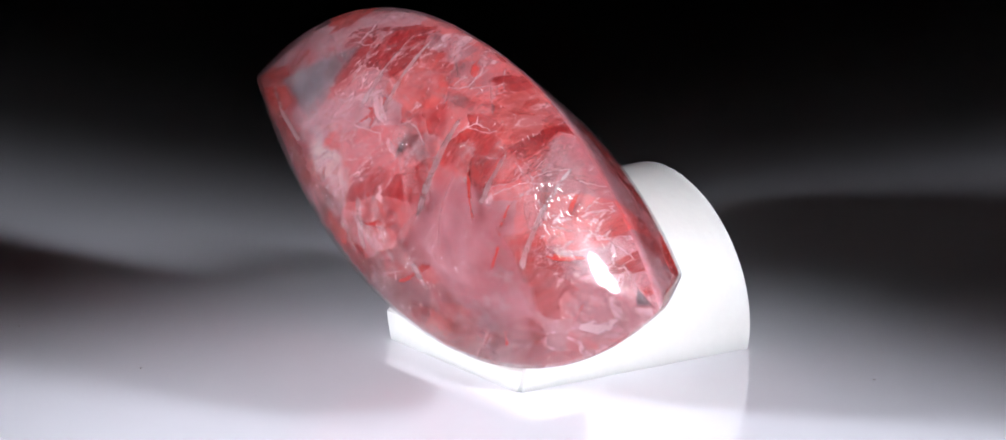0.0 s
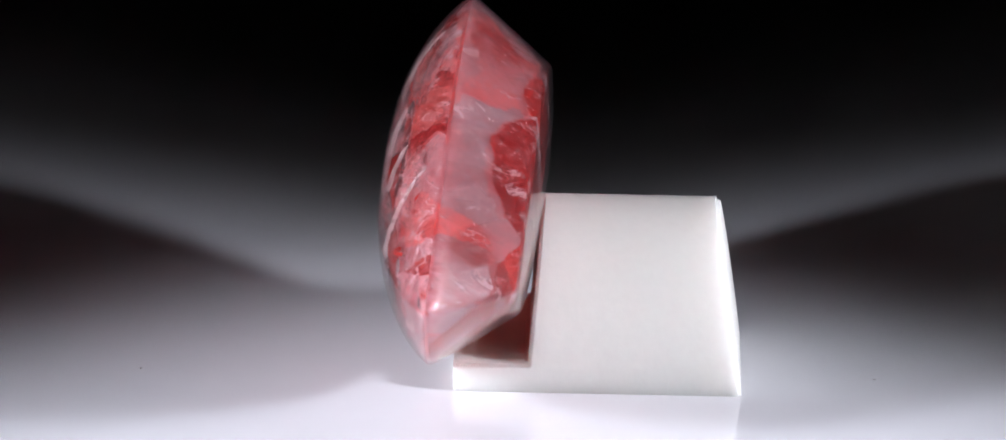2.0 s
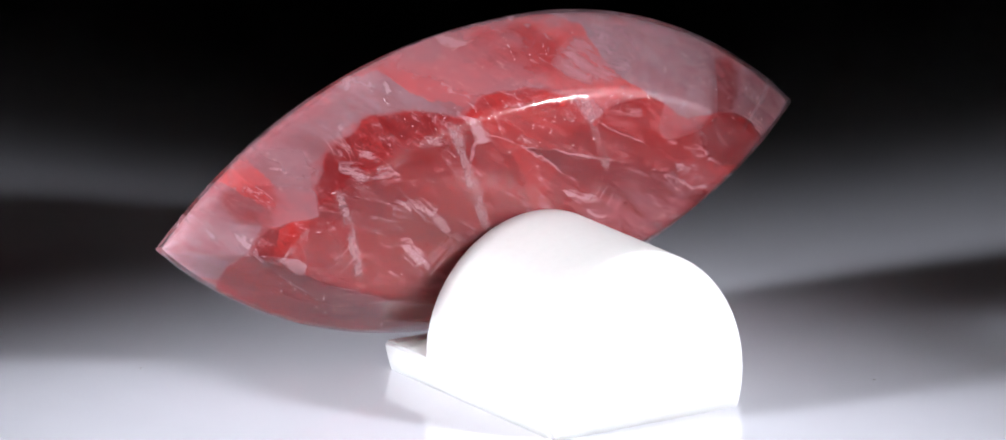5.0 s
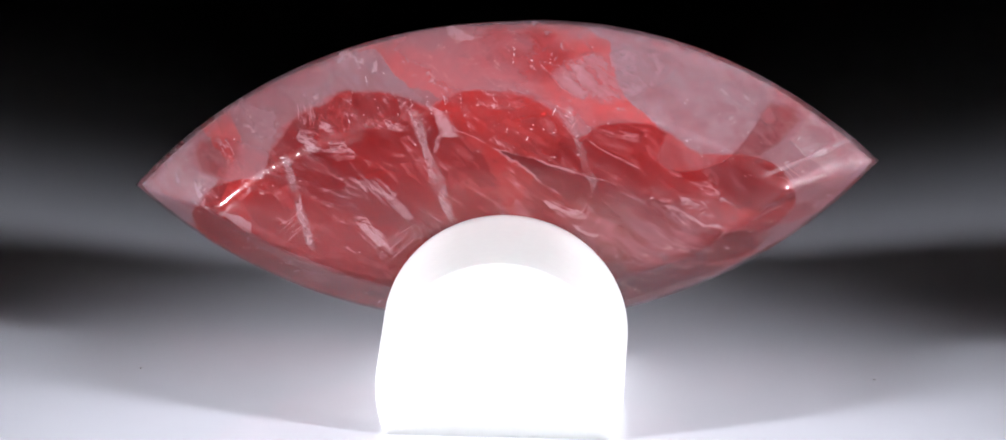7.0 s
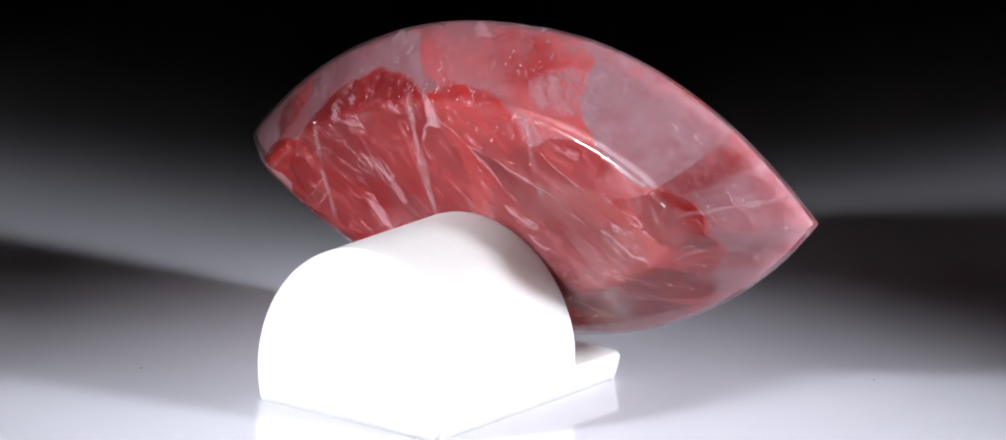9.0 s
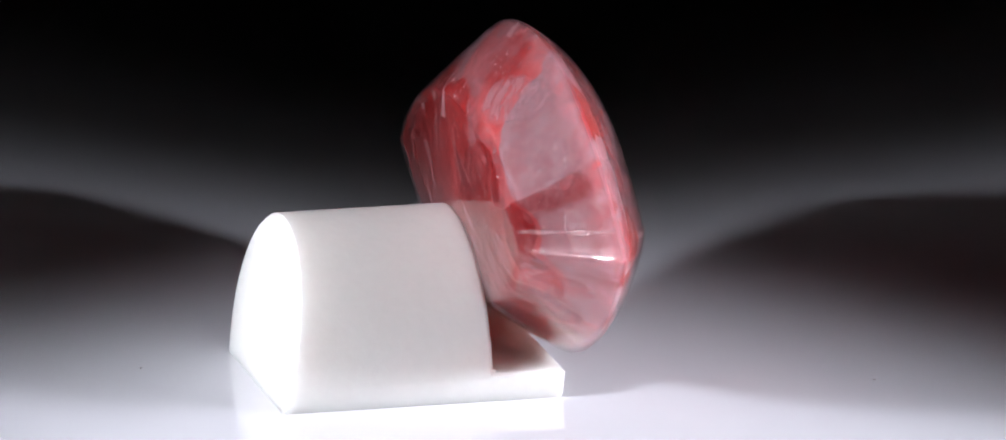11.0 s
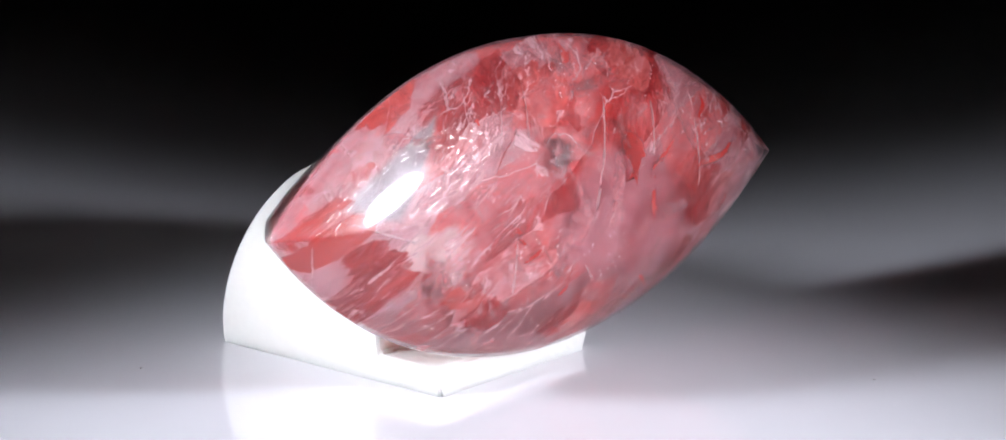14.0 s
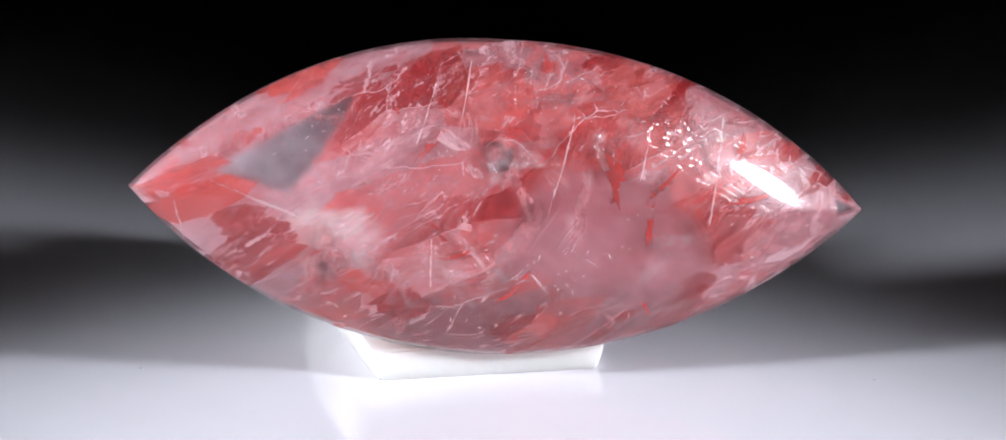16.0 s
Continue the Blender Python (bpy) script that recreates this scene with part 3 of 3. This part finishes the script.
def disc(n):
    """A square net laid over the outline, two of its corners at the tips: s and the place on the outline."""
    net = {}
    rim = outline(2 * n)
    k = len(rim)
    for i in range(n + 1):
        for j in range(n + 1):
            a, b = 2 * i / n - 1, 2 * j / n - 1
            s = max(abs(a), abs(b))
            if s < 1e-6:
                net[i, j] = (0.0, 0.0, 0.0)
                continue
            x, y = a / s, b / s
            if x >= 1 - 1e-9:
                f = (1 - y) / 8
            elif y <= -1 + 1e-9:
                f = 0.25 + (1 - x) / 8
            elif x <= -1 + 1e-9:
                f = 0.50 + (y + 1) / 8
            else:
                f = 0.75 + (x + 1) / 8
            q = f * k
            q0 = int(q) % k
            r = q - int(q)
            u, v = (rim[q0][h] * (1 - r) + rim[(q0 + 1) % k][h] * r for h in (0, 1))
            net[i, j] = (s, u, v)
    return net


def relief(p):
    """How far the milky stone lies under the polish: broken, stepped growth."""
    q = Vector((p.x * 0.30, p.y * 0.35, p.z * 0.42))
    q += 0.9 * Vector((noise.noise(q * 1.3), noise.noise(q * 1.3 + Vector((5, 2, 8))), noise.noise(q * 1.3 + Vector((9, 4, 3)))))
    d, _ = noise.voronoi(q)
    return 0.5 * min(1.0, abs(d[1] - d[0])) + 0.4 * abs(noise.noise(p * 0.5)) + 0.06 * noise.noise(p * 1.1)


def shell_mesh(n, front=None, back=None):
    """A closed skin over the net; front and back give (scale, depth) to (s, u, v)."""
    bm = bmesh.new()
    net = disc(n)
    sides = []
    for side in (front, back):
        verts = {}
        if side:
            for key, (s, u, v) in net.items():
                verts[key] = bm.verts.new(side(s, u, v) * MM)
        sides.append(verts)
    if front and back:
        for key, (s, u, v) in net.items():
            if s > 1 - 1e-9:
                bm.verts.remove(sides[1][key])
                sides[1][key] = sides[0][key]
    for verts in sides:
        if verts:
            for i in range(n):
                for j in range(n):
                    bm.faces.new((verts[i, j], verts[i + 1, j], verts[i + 1, j + 1], verts[i, j + 1]))
    bmesh.ops.recalc_face_normals(bm, faces=bm.faces[:])
    return bm


def polish_front(s, u, v):
    return Vector((u * s, front_of(s), v * s))


def polish_back(s, u, v):
    a, b, w = rounded_back(s)
    return Vector((u * a, w if s < 1 - 1e-9 else 0.0, v * b))


def heart_front(s, u, v):
    p = Vector((u * s * 0.996, front_of(s) * 0.70, v * s * 0.996))
    p.y += relief(p + Vector((20, 0, 0))) * min(1.0, 3 * (1 - s)) * 0.45
    return p


def heart_back(s, u, v):
    a, b, w = back_of(s)
    p = Vector((u * a * 0.996, w * 0.86, v * b * 0.996))
    p.y -= relief(p) * min(1.0, 3 * (1 - s)) * 0.16
    return p


def layer_front(depth, seed, rough):
    def at(s, u, v):
        s *= 0.996
        w = front_of(s) * depth + rough * min(1.0, 3 * (1 - s)) * noise.noise(Vector((u * s * 0.35 + seed, v * s * 0.45, seed)))
        return Vector((u * s, max(w, front_of(s) * 0.97), v * s))
    return at


def layer_back(s, u, v):
    a, b, w = back_of(s)
    return Vector((u * a * 0.996, w * 0.955, v * b * 0.996))


def room_at(u, v, margin=0.35):
    """How deep the stone is there: nearest and farthest w."""
    s = radial(u, v)
    if s > 0.97:
        return None
    near = front_of(s) + margin
    far = min(HB * 0.9, max(0.0, (1 - s) / (1 - 0.68)) * HB * 0.9) - margin
    return (near, far) if far > near else None


def sheet(bm, centre, across, along, nu=7, nv=7, ragged=0.25, seed=0.0, solid=False):
    """A thin, bent, ragged sheet inside the stone, cut off where the stone ends."""
    fade = bm.verts.layers.float.get("fade") or bm.verts.layers.float.new("fade")
    verts = {}
    for i in range(nu + 1):
        for j in range(nv + 1):
            a, b = 2 * i / nu - 1, 2 * j / nv - 1
            r = 1 + ragged * noise.noise(Vector((a * 1.7 + seed, b * 1.7, seed * 1.3)))
            p = centre + across * (a * r) + along * (b * r)
            bend = noise.noise(p * 0.25 + Vector((seed, seed, 0)))
            p = p + across.cross(along).normalized() * bend * 0.7
            space = room_at(p.x, p.z, 0.12)
            if space:
                p.y = min(max(p.y, space[0]), space[1])
                verts[i, j] = bm.verts.new(p * MM)
                verts[i, j][fade] = 1.0 if solid else (1 - a ** 4) * (1 - b ** 4)
    for i in range(nu):
        for j in range(nv):
            c = [verts.get(q) for q in ((i, j), (i + 1, j), (i + 1, j + 1), (i, j + 1))]
            if all(c):
                bm.faces.new(c)


def ribbon(bm, start, end, lean, front, seed, n=26):
    """A healed fracture seen nearly edge on: from right under the polish down to the milky stone."""
    fade = bm.verts.layers.float.new("fade")
    along = Vector((end[0] - start[0], 0, end[1] - start[1]))
    side = Vector((-along.z, 0, along.x)).normalized()
    rows = []
    for i in range(n + 1):
        t = i / n
        row = []
        for j in range(5):
            h = j / 4
            wobble = (0.06 if front else 0.16) * noise.noise(Vector((t * 5, h, seed))) + 0.05 * noise.noise(Vector((t * 19, h * 2, seed)))
            p = Vector((start[0], 0, start[1])) + along * t + side * ((0.55 if front else 1.0) * lean * (h - 0.5) * (0.6 + 0.8 * abs(noise.noise(Vector((t * 4, seed, 2))))) + wobble)
            s = min(0.96, radial(p.x, p.z))
            if front:
                p.y = front_of(s) * (0.985 - 0.09 * h)
            else:
                p.y = back_depth(p.x, p.z) * (0.990 - 0.03 * h)
            v = bm.verts.new(p * MM)
            v[fade] = (1 - (2 * t - 1) ** 6) * (0.35 + 0.65 * (1 - (2 * h - 1) ** 2))
            row.append(v)
        rows.append(row)
    for a, b in zip(rows, rows[1:]):
        for j in range(4):
            bm.faces.new((a[j], b[j], b[j + 1], a[j + 1]))


def back_depth(u, v):
    """How far the back lies behind the girdle at u, v."""
    lo, hi = 0.0, 1.0
    for _ in range(24):
        s = (lo + hi) / 2
        a, b, w = back_of(s)
        lo, hi = (s, hi) if radial(u / max(a, 1e-6) * s, v / max(b, 1e-6) * s) > s else (lo, s)
    return back_of((lo + hi) / 2)[2]


def gemstone():
    base = tagged(new("gemstone"), "polished pink and red marquise quartz cabochon leaning on the stand", "gemstone")
    part("polished_skin", shell_mesh(96, polish_front, polish_back), QUARTZ, base, "clear polished quartz skin", smooth=True)
    heart = shell_mesh(90, heart_front, heart_back)
    near_rim = [v for v in heart.verts if radial(v.co.x / MM, v.co.z / MM) > 0.84]
    for _ in range(5):
        bmesh.ops.smooth_vert(heart, verts=near_rim, factor=0.5, use_axis_x=True, use_axis_y=True, use_axis_z=True)
    part("milky_heart", heart, HEART, base, "milky pink and mauve heart of the stone", smooth=True)
    part("inclusion_layer", shell_mesh(60, front=layer_front(0.93, 2.0, 0.25)), UPPER_LAYER, base, "torn red and white inclusions under the dome", smooth=True)
    part("inclusion_layer", shell_mesh(60, front=layer_front(0.85, 8.0, 0.25)), LOWER_LAYER, base, "coral and pink inclusions deeper under the dome", smooth=True)
    part("inclusion_layer", shell_mesh(60, back=layer_back), BACK_LAYER, base, "deep red inclusions under the back", smooth=True)
    # healed fractures that run up through the clear stone: u and v of both ends, how far they lean aside, at the front or the back
    cracks = ((-3.6, 8.2, -5.4, 3.0, 0.35, 1), (-2.2, 8.0, -3.3, 2.8, 0.30, 1), (3.4, 5.4, 1.8, -1.0, 0.35, 1), (7.6, 4.7, 7.0, 1.6, 0.25, 1), (11.8, 5.3, 11.0, -0.9, 0.40, 1),
              (-16.4, 0.9, -11.2, -0.9, 0.25, 1), (-4.2, -1.4, -3.9, -4.6, 0.35, 1), (1.4, -3.4, 2.6, -4.7, 0.30, 1),
              (4.4, 5.5, 2.5, -1.4, 0.85, 0), (-3.9, 5.4, -5.2, 0.4, 0.70, 0), (11.4, 3.0, 10.2, -2.6, 0.80, 0), (-13.4, 0.8, -19.0, 1.4, 0.30, 0), (13.2, 1.2, 15.8, -1.0, 0.30, 0))
    for k, (u0, v0, u1, v1, lean, front) in enumerate(cracks):
        bm = bmesh.new()
        ribbon(bm, (u0, v0), (u1, v1), lean, front, 3.1 * k)
        part("fracture", bm, VEIL_WHITE if front else VEIL_FAINT, base, "whitish healed fracture", smooth=True)
    rnd = random.Random(7)
    # faint veils that stand at all angles in the clear outer stone
    for k in range(48):
        while True:
            u, v = rnd.uniform(-16, 16), rnd.uniform(-7.5, 7.5)
            space = room_at(u, v, 0.06)
            if space:
                break
        w = space[0] + 0.3 if k % 4 else back_depth(u, v) - 0.15
        lean = rnd.choice((0.3, 1.2, -0.5, 1.5, 2.4)) + rnd.uniform(-0.25, 0.25)
        along = Vector((math.sin(lean), 0, math.cos(lean))) * rnd.uniform(0.8, 2.6)
        across = Vector((math.cos(lean) * rnd.uniform(0.2, 0.9), rnd.choice((-1, 1)) * rnd.uniform(0.3, 0.9), -math.sin(lean) * rnd.uniform(0.2, 0.9)))
        bm = bmesh.new()
        sheet(bm, Vector((u, w, v)), across, along, 8, 14, 0.6, rnd.uniform(0, 60))
        if len(bm.faces) > 8:
            part("veil", bm, (VEIL_PALE, VEIL_PINK)[k // 2 % 2], base, smooth=True)
        else:
            bm.free()
    # combs of fine parallel needles just under the polish
    bm = bmesh.new()
    for comb in range(28):
        while True:
            u, v = rnd.uniform(-16, 16), rnd.uniform(-7.5, 7.5)
            space = room_at(u, v, 0.12)
            if space:
                break
        front = comb % 2 > 0
        lean, step, reach = rnd.uniform(0, 3.14), rnd.uniform(0.10, 0.24), rnd.uniform(0.4, 1.5)
        d, side = Vector((math.cos(lean), 0, math.sin(lean))), Vector((-math.sin(lean), 0, math.cos(lean)))
        for k in range(rnd.randint(4, 11)):
            c = Vector((u, 0, v)) + side * (k * step * rnd.uniform(0.8, 1.2)) + d * rnd.uniform(-0.4, 0.4)
            length, thick, bow = reach * rnd.uniform(0.4, 1.0), rnd.uniform(0.004, 0.011), rnd.uniform(-0.3, 0.3)
            line = []
            for i in range(6):
                t = 2 * i / 5 - 1
                p = c + d * (t * length) + side * (bow * t * t)
                if radial(p.x, p.z) > 0.88:
                    break
                p.y = front_of(radial(p.x, p.z)) * 0.97 if front else back_depth(p.x, p.z) * 0.985
                h = side * thick * (1.05 - t * t)
                line.append((bm.verts.new((p - h) * MM), bm.verts.new((p + h) * MM)))
            for a, b in zip(line, line[1:]):
                bm.faces.new((a[0], a[1], b[1], b[0]))
    tagged(part("needles", bm, NEEDLE, base, "fine pale needles inside the quartz", smooth=True), kind="stuff")
    # red flakes between the layers
    bm = bmesh.new()
    made = 0
    while made < 24:
        u, v = rnd.uniform(-17, 17), rnd.uniform(-8, 8)
        space = room_at(u, v, 0.4)
        if not space:
            continue
        w = space[0] - 0.1 + 0.5 * rnd.random() if rnd.random() < 0.55 else space[1] + 0.3 - 0.35 * rnd.random()
        turn = Euler((rnd.uniform(-0.9, 0.9), rnd.uniform(0, 6.3), rnd.uniform(-0.9, 0.9))).to_matrix()
        r = rnd.uniform(0.6, 1.8)
        sheet(bm, Vector((u, w, v)), turn @ Vector((r, 0, 0)), turn @ Vector((0, 0, r * rnd.uniform(0.12, 0.45))), 5, 3, 1.3, rnd.uniform(0, 50))
        made += 1
    tagged(part("red_flakes", bm, VEIL_RED, base, "red flakes inside the quartz", smooth=True), kind="stuff")
    # pale flecks in swarms right under the polish, their colour standing for sparkle
    bm = bmesh.new()
    rim = outline(40)
    for swarm in range(100):
        side = polish_front if swarm % 2 else polish_back
        s0, k0 = math.sqrt(rnd.uniform(0.02, 0.80)), rnd.uniform(0, len(rim))
        lean = rnd.uniform(0, math.pi)
        for _ in range(rnd.randint(3, 12)):
            s, k = s0 + rnd.gauss(0, 0.025), int(k0 + rnd.gauss(0, 1.8)) % len(rim)
            if not 0.08 < s < 0.92:
                continue
            centre = side(s, *rim[k])
            centre.y *= rnd.uniform(0.965, 0.975)
            a = lean + rnd.gauss(0, 0.5)
            r = rnd.uniform(0.02, 0.06) if rnd.random() < 0.85 else rnd.uniform(0.08, 0.22)
            d = Vector((math.cos(a), rnd.uniform(-0.3, 0.3), math.sin(a))) * r
            e = Vector((-math.sin(a), rnd.uniform(-0.6, 0.6), math.cos(a))) * rnd.uniform(0.010, 0.032)
            bm.faces.new([bm.verts.new((centre + q) * MM) for q in (d, e + 0.2 * d, -d, 0.3 * d - e)])
    tagged(part("flecks", bm, PAINTED_GLINT, base, "bright flecks inside the quartz"), kind="stuff")
    return base


def motions():
    spin = [(t * 0.5, 311.12 - 18.2153 * t * 0.5) for t in range(33)]
    turn = Matrix.Translation((-0.695 * MM, -2.297 * MM, 10.0 * MM)) @ pose(0, 0, 0, 0, 0, -7.71) @ pose(0, 0, 0, -3.71) @ pose(0, 0, 0, 0, 4.26)
    walk(STAND, [(t, pose(0, 0, 0, 0, 0, a)) for t, a in spin])
    walk(STONE, [(t, pose(0, 0, 0, 0, 0, a) @ turn) for t, a in spin])


def dust():
    """A few dust specks on the table."""
    rnd = random.Random(11)
    bm = bmesh.new()
    for _ in range(16):
        x, y, r = rnd.uniform(-0.030, 0.030), rnd.uniform(-0.017, 0.012), rnd.uniform(0.00003, 0.00008)
        if math.hypot(x, y) < 0.019:
            continue
        bmesh.ops.create_icosphere(bm, subdivisions=1, radius=r, matrix=Matrix.LocRotScale((x, y, r * 0.5), Euler((0, 0, rnd.uniform(0, 6))), (1.6, 1.0, 0.6)))
    return tagged(part("dust", bm, DUST, None, "fine pale dust specks on the white table", smooth=True), "", "dust", "", "stuff")


dust()
STAND = stand()
STONE = gemstone()
motions()
